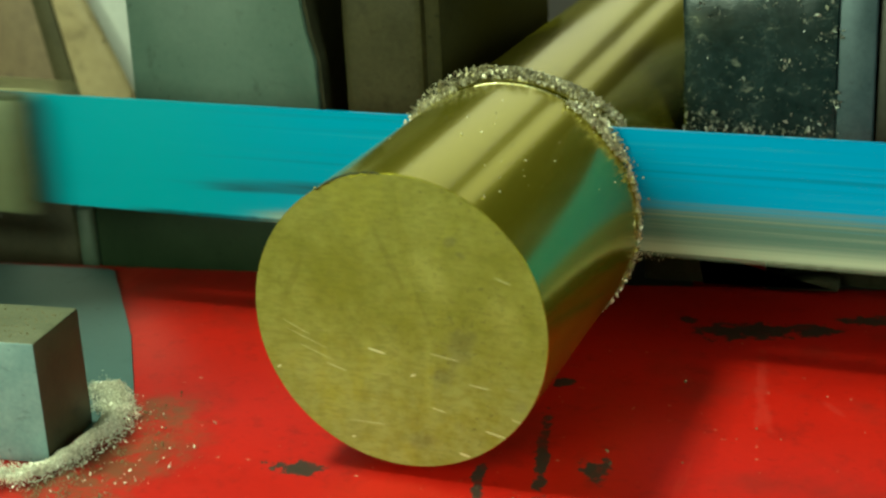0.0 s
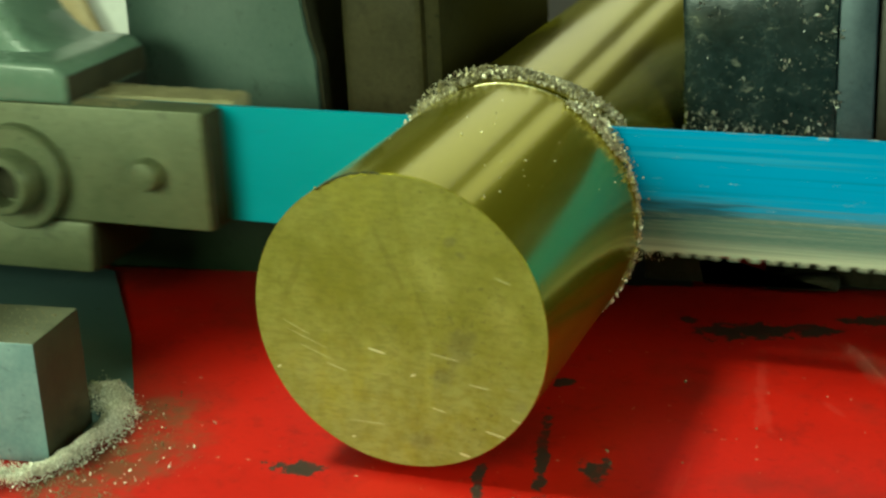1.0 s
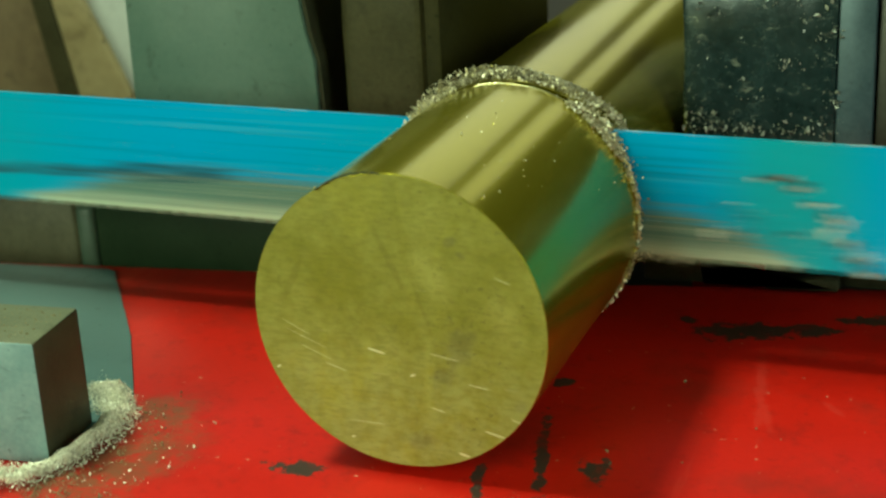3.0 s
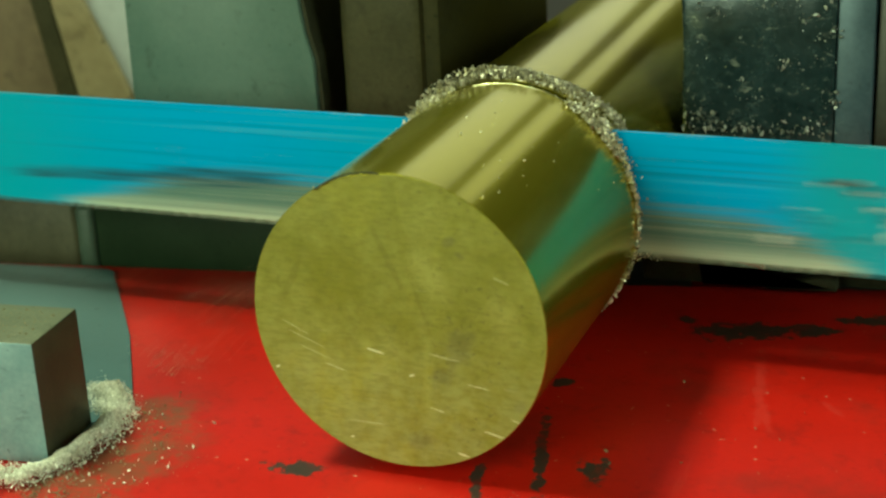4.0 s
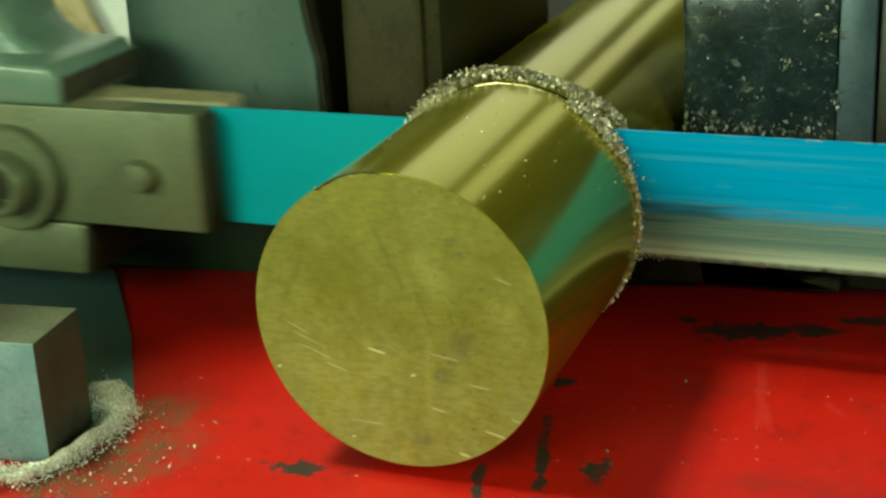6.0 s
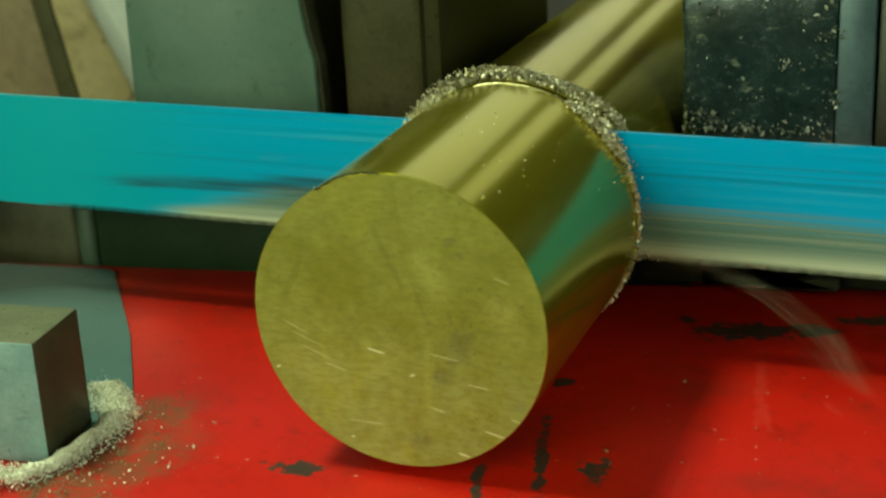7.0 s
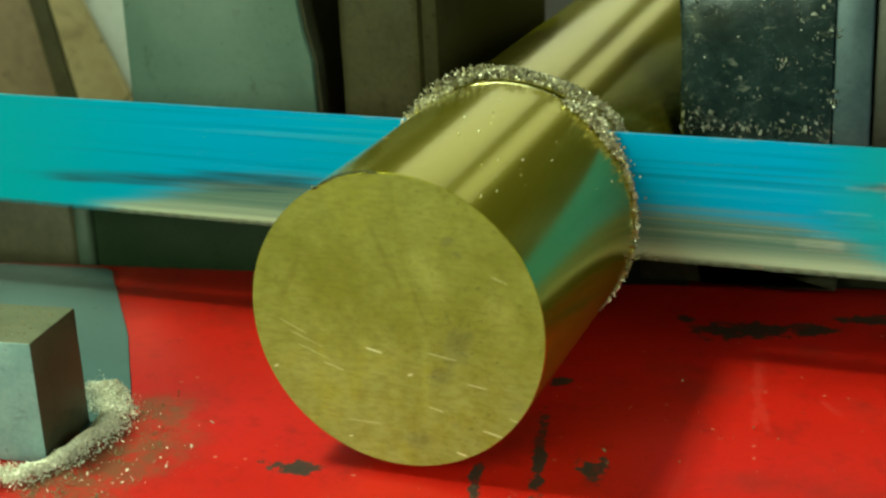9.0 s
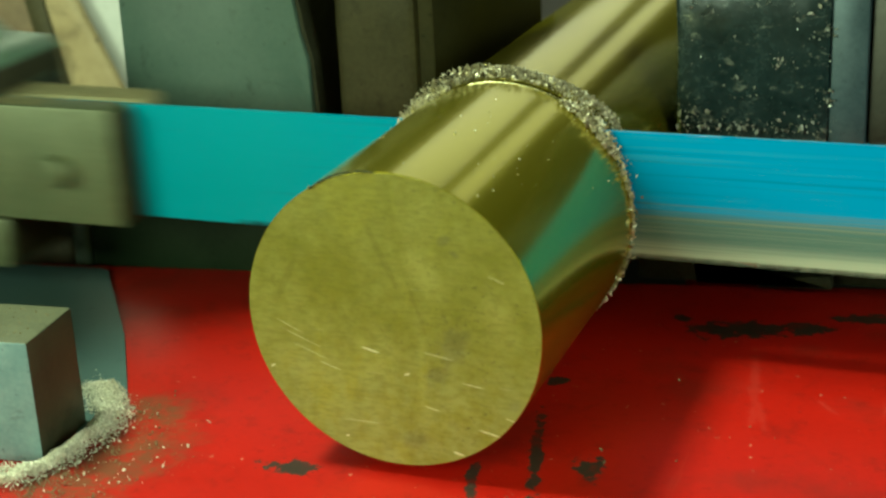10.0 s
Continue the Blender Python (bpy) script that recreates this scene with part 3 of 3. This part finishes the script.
def build_saw():
    """Bow, clamp and blade, which slide together. Local x = 0 is the end of the clamp."""
    saw = thing("hacksaw_frame", (-0.0819, CUT, 0), "green cast iron power hacksaw bow with its clamped blade", "power hacksaw")
    # blade with its teeth
    bm = bmesh.new()
    x0, x1, h = -0.05, 0.388, 0.0014
    low, a = [(x0, LOW), (0.034, LOW)], 0.034
    pitches = (0.0046, 0.0038, 0.0050, 0.0036, 0.0043)
    while a < x1:
        w = pitches[len(low) % 5]
        low += [(a + w * u, LOW - 0.0002 + h * v) for u, v in ((0.06, 0.45), (0.2, 0.85), (0.42, 1.0), (0.62, 0.92), (0.76, 0.55), (0.84, 0.0), (0.995, 0.0))]
        a += w
    nseg = len(low)
    up = [(x, TOP) for x, z in low]
    for y in (0.0, 0.0016):
        a = [bm.verts.new((x, y, z)) for x, z in low]
        c = [bm.verts.new((x, y, z)) for x, z in up]
        for i in range(nseg - 1):
            f = (a[i], a[i + 1], c[i + 1], c[i])
            bm.faces.new(f if y == 0 else f[::-1])
        if y == 0:
            first = (a, c)
        else:
            for s, t in zip(first, (a, c)):
                for i in range(nseg - 1):
                    bm.faces.new((s[i], s[i + 1], t[i + 1], t[i]))
    bmesh.ops.recalc_face_normals(bm, faces=bm.faces[:])
    part("blade", bm, BLADE, saw, "teal enamelled saw blade worn to bare steel above its teeth", smooth=False)
    # clamp plates before and behind the blade
    front = part("front_clamp", box(-0.115, 0.0014, -0.0094, -0.0002, LOW - 0.0007, TOP + 0.0006, 0.0008), DUSTY, saw, "dusty grey steel clamp plate")
    part("back_clamp", box(-0.115, 0.0050, 0.0020, 0.0120, LOW + 0.002, TOP + 0.0010, 0.0008), TANDUST, saw, "clamp plate covered in brass dust")
    part("end_grime", box(0.0016, 0.0030, -0.0088, -0.0004, LOW + 0.0001, TOP - 0.0004, 0.0005), BLACK, saw, "black grime on the clamp's end")
    part("pin", lathe([(0.0044, 0.0), (0.0044, -0.0034), (0.0038, -0.0044), (0.0016, -0.0048)], 28, (-0.0160, -0.0093, 0.0070)), DUSTY, saw, "steel blade pin")
    part("washer", lathe([(0.0150, 0.0), (0.0150, -0.0032), (0.0143, -0.0040), (0.0100, -0.0042)], 48, (-0.0572, -0.0094, 0.0038)), DUSTY, saw)
    bolt = part("bolt", lathe([(0.0090, -0.003), (0.0090, -0.0098), (0.0082, -0.0110), (0.0062, -0.0112), (0.0060, -0.0055)], 40, (-0.0572, -0.0094, 0.0038)), DUSTY, saw, "clamp bolt with a socket head")
    part("socket", lathe([(0.0059, -0.0050), (0.0059, -0.0060)], 6, (-0.0572, -0.0094, 0.0038)), BLACK, bolt)
    part("side_grime", box(-0.0384, -0.0376, -0.0095, 0.0290, TOP + 0.0014, TOP + 0.0086, 0.0004), SHADEGRIME, saw, "brown grime on the foot's side")
    part("lug_side", box(-0.0372, -0.0364, -0.0080, 0.0190, LOW - 0.0155, LOW - 0.0022, 0.0004), BLACK, saw, "black sheet on the lug's side")
    part("bow_web", box(-0.130, -0.0462, 0.0146, 0.0425, LOW - 0.0170, TOP + 0.0020, 0.001), DARK, saw, "dark web of the bow behind the clamp")
    # bow: foot over the clamp, lower lug, neck, unseen beam sized for its shadow
    foot = [(-0.130, TOP + 0.0008), (-0.0392, TOP + 0.0008), (-0.0387, TOP + 0.0020), (-0.0385, TOP + 0.0088), (-0.0415, TOP + 0.0118), (-0.130, TOP + 0.0150)]
    part("bow_foot", prism(foot, "y", -0.0110, 0.0300, 0.0016, 3), GREEN_GLOSS, saw, "glossy green painted foot of the bow")
    lug = [(-0.130, LOW - 0.0180), (-0.0385, LOW - 0.0165), (-0.0370, LOW - 0.0012), (-0.130, LOW - 0.0012)]
    part("bow_lug", prism(lug, "y", -0.0090, 0.0200, 0.0014), DUSTY, saw, "dusty steel lug below the clamp")
    neck = []
    for i in range(13):
        w = i / 12
        neck.append((-0.0430 - 0.0240 * math.sin(w * math.pi / 2), TOP + 0.0105 + 0.0265 * (1 - math.cos(w * math.pi / 2))))
    neck = [(-0.130, TOP + 0.0100)] + neck + [(-0.067, 0.155), (-0.130, 0.155)]
    part("bow_neck", prism(neck, "y", 0.0000, 0.0290, 0.0045, 3), GREEN_GLOSS, saw, "curved green painted neck of the bow")
    # two boxes out of view, added only to throw shade over bed and block
    part("shadow_block", joined((box(-0.150, -0.040, -0.028, 0.028, 0.094, 0.150, 0.006), box(-0.150, -0.066, -0.098, -0.020, 0.098, 0.146, 0.006))), GREEN_GLOSS, saw, "unseen green block over the bow, added to cast its shadow")
    part("bow_beam", box(-0.130, 0.50, -0.0080, 0.0550, 0.105, 0.160, 0.004), GREEN_GLOSS, saw, "green painted beam of the bow")
    return saw


def build_block():
    blk = thing("steel_block", (-0.0802, -0.0180, BED + 0.0002), "dull grey steel block dusted with brass on its top", "steel block")
    bm = box(-0.090, 0.0, 0.0, 0.0215, 0.0, 0.0300, 0.0007)
    blk.rotation_euler = (0, 0, radians(6))
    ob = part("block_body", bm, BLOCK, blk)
    ob.data.materials.append(SHADEGRIME)
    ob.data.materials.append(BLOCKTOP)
    # right side's shade painted as a darker material; top olive with dust
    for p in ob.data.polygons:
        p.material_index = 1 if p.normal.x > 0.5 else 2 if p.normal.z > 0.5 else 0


def build_background():
    """Slanting machine arms and a white panel, seen between the bow and the vise."""
    def slant(xa, xb, lean_a, lean_b):
        return [(xa + lean_a * (z - 0.013), z) for z in (-0.30, -0.1, 0.045)] + [(xb + lean_b * (z - 0.013), z) for z in (0.045, -0.1, -0.30)]
    arm = thing("machine_arm", (0, 0.25, 0), "tan painted slanting machine arm behind the vise", "machine arm")
    part("arm_body", prism(slant(-0.2600, -0.2400, -0.16, -0.47), "y", 0.0, 0.004, 0.0015, 4), TAN, arm)
    part("arm_rib", prism(slant(-0.3400, -0.2500, -0.20, -0.16), "y", 0.0030, 0.0080, 0.0015, 3), RUST, arm, "rust brown rib of the arm")
    part("arm_edge", prism(slant(-0.2640, -0.2545, -0.19, -0.20), "y", -0.0012, 0.0025, 0.0010, 2), BROWN, arm, "dark grimy edge of the arm")
    part("arm_foot", box(-0.36, -0.06, -0.02, 0.10, -0.80, -0.30, 0.01), DARK, arm)
    pan = thing("white_panel", (-0.30, 0.2585, -0.80), "white enamelled machine panel behind the arm", "panel")
    part("panel_body", box(-0.3, 0.14, 0, 0.03, 0.0, 0.95, 0.005), PALE, pan)


# ---------------------------------------------------------------- brass chips
def build_swarf():
    random.seed(5)
    ring = []
    for i in range(8200):
        w = random.uniform(-52, 180)
        a = radians(w)
        body = max(math.exp(-((w - 112) / 48) ** 2), 0.55 if w > 120 else 0) + 0.95 * math.exp(-((w - 44) / 20) ** 2)
        if random.random() > (0.30 if w > -5 else 0.14) + body:
            continue
        side = random.random()
        if w < 22 or (side < 0.30 and not 62 < w < 112):
            y, lift = CUT - 0.0006 - abs(random.gauss(0, 0.0009)), abs(random.gauss(0, 0.5)) * (0.0007 + 0.0010 * body)
        else:
            y = CUT + 0.0030 + random.random() ** 1.5 * (0.003 + 0.006 * body)
            lift = random.random() * 0.0044 * body * (1 - (y - CUT - 0.003) / 0.010)
        r = R + 0.0001 + lift
        ring.append(((r * math.cos(a), y, r * math.sin(a)), 0.00014 + 0.00050 * random.random() ** 1.8))
    for i in range(900):
        w, side = radians(random.gauss(41, 8)), random.random()
        r = R + 0.0002 + 0.0034 * random.random() * side
        ring.append(((r * math.cos(w), CUT - 0.0006 - 0.0036 * random.random() * (1 - 0.5 * side), r * math.sin(w)), 0.00014 + 0.00050 * random.random() ** 1.8))
    tagged(new("brass_chips", chips_mesh("brass_chips", ring, SWARF)), "glittering brass chips heaped round the saw cut", "brass chips", kind="stuff")
    loose = []
    for i in range(70):
        a, y = radians(random.uniform(20, 160)), random.uniform(0.004, CUT - 0.002)
        if y < 0.04 and random.random() < 0.5:
            continue
        loose.append(((R * math.cos(a), y, R * math.sin(a)), random.uniform(0.00015, 0.0004)))
    tagged(new("loose_chips", chips_mesh("loose_chips", loose, SWARF)), "a few brass chips lying on the bar", "brass chips", kind="stuff")
    heap, drift = [], []
    line = ((-0.0895, 0.0195), (-0.0840, 0.0145), (-0.0780, 0.0065), (-0.0755, -0.0020), (-0.0757, -0.0095), (-0.0765, -0.0160), (-0.0785, -0.0215), (-0.0815, -0.0275), (-0.0960, -0.0320))
    widths = (0.0060, 0.0062, 0.0048, 0.0034, 0.0030, 0.0030, 0.0034, 0.0036)
    for i in range(26000):
        s = random.random() * 7.999
        k = int(s)
        f = s - k
        cx, cy = (line[k][c] * (1 - f) + line[k + 1][c] * f for c in (0, 1))
        wide = widths[k] * (1 + 0.35 * noise.noise(Vector((cx, cy, 3)) * 260))
        dx, dy = random.gauss(0, wide * 0.42), random.gauss(0, 0.0016)
        lump = 0.62 + 0.55 * noise.noise(Vector((cx + dx, cy + dy, 0)) * 130)
        h = max(0.0, 0.0052 * (1 - (dx / wide) ** 2) * lump) * random.random() ** 0.25
        if cx + dx < -0.0800 and -0.0182 < cy + dy < 0.0052:
            continue
        heap.append(((cx + dx, cy + dy, BED + 0.0006 + h), 0.00008 + 0.00028 * random.random() ** 1.6))
    # thin drift of dust spreading from the heap
    for i in range(4200):
        a = random.random() ** 1.4
        px, py = -0.079 + 0.019 * a + random.gauss(0, 0.0028), -0.034 + 0.034 * random.random() + random.gauss(0, 0.003)
        if noise.noise(Vector((px, py, 8)) * 190) < -0.10 + 0.45 * a:
            continue
        drift.append(((px, py, BED + 0.0002 + 0.0006 * random.random() * (1 - a)), 0.00005 + 0.00028 * random.random() ** 3))
    # single bright chips caught in the drift
    for i in range(70):
        heap.append(((-0.078 + 0.026 * random.random() ** 1.3, random.uniform(-0.030, 0.012), BED + 0.0006), 0.00018 + 0.00034 * random.random() ** 2))
    tagged(new("chip_heap", chips_mesh("chip_heap", heap, DUST)), "pale brass chips heaped along the steel block", "brass chips", kind="stuff")
    tagged(new("chip_drift", chips_mesh("chip_drift", drift, DRIFT_DUST)), "thin brown drift of brass dust beside the heap", "brass dust", kind="stuff")
    scatter = []
    for c in range(50):
        px, py = -0.076 + abs(random.gauss(0, 0.010)), random.uniform(-0.04, 0.028)
        for k in range(int(1 + 22 * random.random() ** 2)):
            scatter.append(((px + random.gauss(0, 0.0018), py + random.gauss(0, 0.0024), BED + 0.0003 + (0.002 if py > 0.007 and px < -0.082 else 0)), 0.00008 + 0.0003 * random.random() ** 3))
    for i in range(55):
        scatter.append(((random.uniform(-0.09, 0.11), random.uniform(-0.03, 0.12), BED + 0.0002), 0.00006 + 0.00018 * random.random() ** 2))
    for x, y in ((0.0392, 0.0225), (0.0690, 0.0420), (0.0480, 0.0625), (0.0565, 0.0215)):
        scatter.append(((x, y, BED + 0.0003), 0.0004))
    tagged(new("scattered_chips", chips_mesh("scattered_chips", scatter, DRIFT_DUST)), "brass chips scattered on the red bed", "brass chips", kind="stuff")
    # chips on the jaw's oily face and foot, and dust on the clamp's ledges
    onjaw = []
    for c in range(75):
        cx, cz = random.uniform(R + 0.002, R + 0.040), BED + 0.0135 + 0.075 * random.random() ** 1.6
        for k in range(int(2 + 22 * random.random() ** 2.5)):
            onjaw.append(((cx + random.gauss(0, 0.0020), JAW - 0.0004, cz + random.gauss(0, 0.0013)), 0.0001 + 0.0008 * random.random() ** 3.5))
    for i in range(170):
        onjaw.append(((random.uniform(R + 0.001, R + 0.042), JAW - 0.0004 - 0.0015 * random.random(), BED + 0.0475 + abs(random.gauss(0, 0.0022))), 0.00012 + 0.0006 * random.random() ** 2))
    tagged(new("jaw_chips", chips_mesh("jaw_chips", onjaw, OILED)), "brass chips stuck in the oil on the vise jaw", "brass chips", kind="stuff")
    ontop = [((random.uniform(-0.105, -0.0830), -0.0172 + random.uniform(0, 0.017), BED + 0.0302), 0.00008 + 0.00028 * random.random() ** 2) for i in range(260)]
    tagged(new("block_chips", chips_mesh("block_chips", ontop, DRIFT_DUST)), "brass dust on top of the steel block", "brass chips", kind="stuff")


CLUMPS = ((0.288, 0.0151, 0.0022, 0.001, 16), (0.2919, 0.0128, 0.0022, 0.0013, 18), (0.2953, 0.0092, 0.0018, 0.0013, 14), (0.299, 0.0069, 0.0018, 0.0016, 16), (0.3009, 0.0042, 0.0018, 0.0016, 20), (0.3031, 0.0001, 0.003, 0.0016, 16), (0.3063, -0.0032, 0.003, 0.0022, 26), (0.3087, -0.0069, 0.0022, 0.0016, 16), (0.2834, 0.0149, 0.003, 0.0005, 8), (0.292, 0.0018, 0.003, 0.0016, 10), (0.2789, 0.0047, 0.009, 0.005, 22))


def add_blade_chips(saw):
    random.seed(9)
    pl = []
    # two clumps in the middle of a slanting trail, fine flecks below it
    oil = []
    for cx, cz, rx, rz, many in CLUMPS:
        for i in range(many):
            x, z = cx + random.gauss(0, rx * 0.5), cz + random.gauss(0, rz * 0.62)
            if LOW + 0.0008 < z < TOP - 0.0015:
                (oil if random.random() < 0.45 else pl).append(((x, -0.0004 * random.random(), z), 0.00025 + 0.0011 * random.random() ** 2))
    for i in range(110):
        pl.append(((random.uniform(0.250, 0.318), -0.0002, LOW + 0.0008 + abs(random.gauss(0, 0.0055))), 0.00010 + 0.0004 * random.random() ** 3))
    for i in range(110):
        pl.append(((random.uniform(0.09, 0.32), random.uniform(0, 0.0015), TOP), 0.0001 + 0.0006 * random.random() ** 3))
    for i in range(170):
        pl.append(((random.uniform(0.10, 0.26), -0.0001, random.uniform(LOW + 0.001, TOP)), 0.00006 + 0.00022 * random.random() ** 2))
    ob = new("oily_swarf", chips_mesh("oily_swarf", oil, SHADEGRIME))
    ob.parent = saw
    tagged(ob, "dark oily clots on the blade")
    ob = new("swarf", chips_mesh("swarf", pl, SILVER))
    ob.parent = saw
    tagged(ob, "bright chips stuck to the oily blade")
    dust = []
    for i in range(2600):
        x = random.uniform(-0.045, 0.004)
        y = random.uniform(0.002, 0.012) if random.random() < 0.7 else random.uniform(-0.009, 0)
        z = TOP + 0.0011 if y > 0 else TOP + 0.0007
        if y < 0 and x > -0.02:
            continue
        hill = max(0, -0.018 - x) * 0.04
        dust.append(((x, y, z + hill * random.random()), random.uniform(0.00012, 0.00042)))
    ob = new("dust", chips_mesh("dust", dust, TANDUST))
    ob.parent = saw
    tagged(ob, "brass dust on the clamp's ledge")


# ---------------------------------------------------------------- movement
MID, SWING = -0.1563, 0.0780
BEAT, PEAK = 0.55842, 0.9941      # seconds a stroke, and one turning point
KNOT_T = (0.0, 1.4, 2.7, 4.0, 5.5, 7.0, 8.0, 9.0, 10.0)
KNOT_P = (0.1345, 0.1051, -0.0824, -0.0301, -0.2418, -0.072, -0.0842, 0.1984, 0.0736)
# how many thousandths of a second the saw runs late, as its load changes
LATE = ((0.0, 9), (0.1, -6), (0.2, 5), (0.3, -5), (0.4, 10), (0.5, -10), (0.8, -13), (0.9, -8), (1.1, -4), (1.3, -14), (1.4, 16), (1.5, -4), (1.6, 11), (1.7, -12), (1.8, 7), (2.0, 14), (2.2, 9), (2.4, 2), (2.5, -18), (2.6, 4), (2.7, -19), (3.8, 4), (3.9, -15), (4.0, 11), (4.1, -13), (4.5, -15), (4.6, 9), (4.8, 11), (5.2, 0), (5.3, -18), (5.4, 4), (5.5, -15), (5.6, 5), (6.9, -15), (7.0, 16), (7.2, 9), (7.3, -13), (7.4, 11), (7.6, 8), (7.8, 6), (8.0, -16), (8.2, 5), (8.3, -12), (8.5, -9), (8.7, -9), (8.9, -3), (9.0, 20), (9.1, -8), (9.3, -9), (9.4, 2), (9.5, -16), (9.6, 5), (9.8, 3), (10.0, -4))


def stroke(t):
    """Place of the clamp's end along x, in metres."""
    late = float(np.interp(t, [a for a, b in LATE], [b for a, b in LATE])) / 1000
    p = 2 * math.pi * (t - PEAK - late) / BEAT + float(np.interp(t, KNOT_T, KNOT_P))
    return MID + SWING * math.cos(p) + -0.0023 * math.cos(2 * p) + -0.0009 * math.sin(2 * p)


def saw_pose(t):
    s = stroke(t)
    lean = 0.42 * (-0.0819 - s) / 0.135
    pivot = Vector((-0.05, CUT, 0))
    sunk = Vector((0, 0, -0.0003 - 0.000125 * t))      # the blade works its way down
    return Matrix.Translation(pivot + sunk) @ pose(0, 0, 0, 0, lean, 0) @ Matrix.Translation(Vector((s, CUT, 0)) - pivot)


FLIGHTS = ((0.19, 12), (0.78, 8), (1.31, 14), (1.87, 11), (2.40, 22), (2.97, 12), (3.54, 12), (4.10, 20), (4.62, 18), (5.19, 20), (5.76, 10), (6.33, 8), (6.91, 8), (9.08, 8))
LEFTWARD = ((0.02, 9), (0.52, 8), (1.11, 8), (1.62, 10), (2.21, 10), (3.91, 11), (4.43, 10), (5.02, 10), (5.62, 9))
shapes = []


def build_flying_chips():
    """Chips thrown off the teeth: each waits in the saw cut, flies once and stays on the bed."""
    random.seed(21)
    for k in range(5):
        me = chips_mesh("flying_chip", [((random.gauss(0, 0.0046), random.gauss(0, 0.0008), random.gauss(0, 0.0007)), random.uniform(0.00010, 0.00028)) for j in range(56)], SWARF)
        shapes.append(me)
    flying = []
    for start, count in FLIGHTS:
        count = int(count * 1.15)
        for k in range(count):
            ob = new("brass_chip", shapes[k % 5])
            tagged(ob, "small brass chip thrown off the saw blade", "brass chip", "flying brass chips")
            late = (k + 0.3) / count
            t0 = start + 0.008 + 0.15 * late ** 1.3
            flying.append((ob, t0, random.uniform(0.70, 0.76) + 0.10 * late, random.gauss(-0.26, 0.012), random.gauss(0.178, 0.007)))
    for start, count in LEFTWARD:
        for k in range(count):
            ob = new("brass_chip", shapes[k % 5])
            tagged(ob, "small brass chip thrown off the saw blade", "brass chip", "flying brass chips")
            flying.append((ob, start + 0.07 * k / count, random.uniform(-0.80, -0.50), random.gauss(-0.52, 0.05), random.gauss(0.04, 0.04)))
    return flying


def fly(ob, t0, vx, vy, vz):
    home = Vector((0.0300 if vx > 0 else -0.0300, CUT + 0.0008, LOW - 0.0008))
    drop = home.z - (BED + 0.0006)
    flight = (vz + math.sqrt(vz * vz + 2 * 9.81 * drop)) / 9.81
    rows = [(0.0, pose(*home))]
    first = math.ceil(t0 * 30)
    rows.append(((first - 1) / 30, pose(*home)))
    for i in range(4):
        u = min((first + i) / 30 - t0, flight)
        at = home + Vector((vx * u, vy * u, vz * u - 4.905 * u * u))
        rows.append(((first + i) / 30, pose(*at, 8 * i, 12 * i, 0)))
    for i in (4, 5, 6, 7):
        at = at + Vector((vx / 31, vy / 31, 0))
        rows.append(((first + i) / 30, pose(*at, 8 * i, 36, 0)))
    rows.append((10.0, rows[-1][1]))
    walk(ob, rows)


def motions():
    walk(saw, [(i / 30, saw_pose(i / 30)) for i in range(301)])
    for row in flying:
        fly(*row)


build_room()
build_bed()
build_vise()
build_bar()
saw = build_saw()
add_blade_chips(saw)
build_block()
build_background()
build_swarf()
flying = build_flying_chips()
motions()
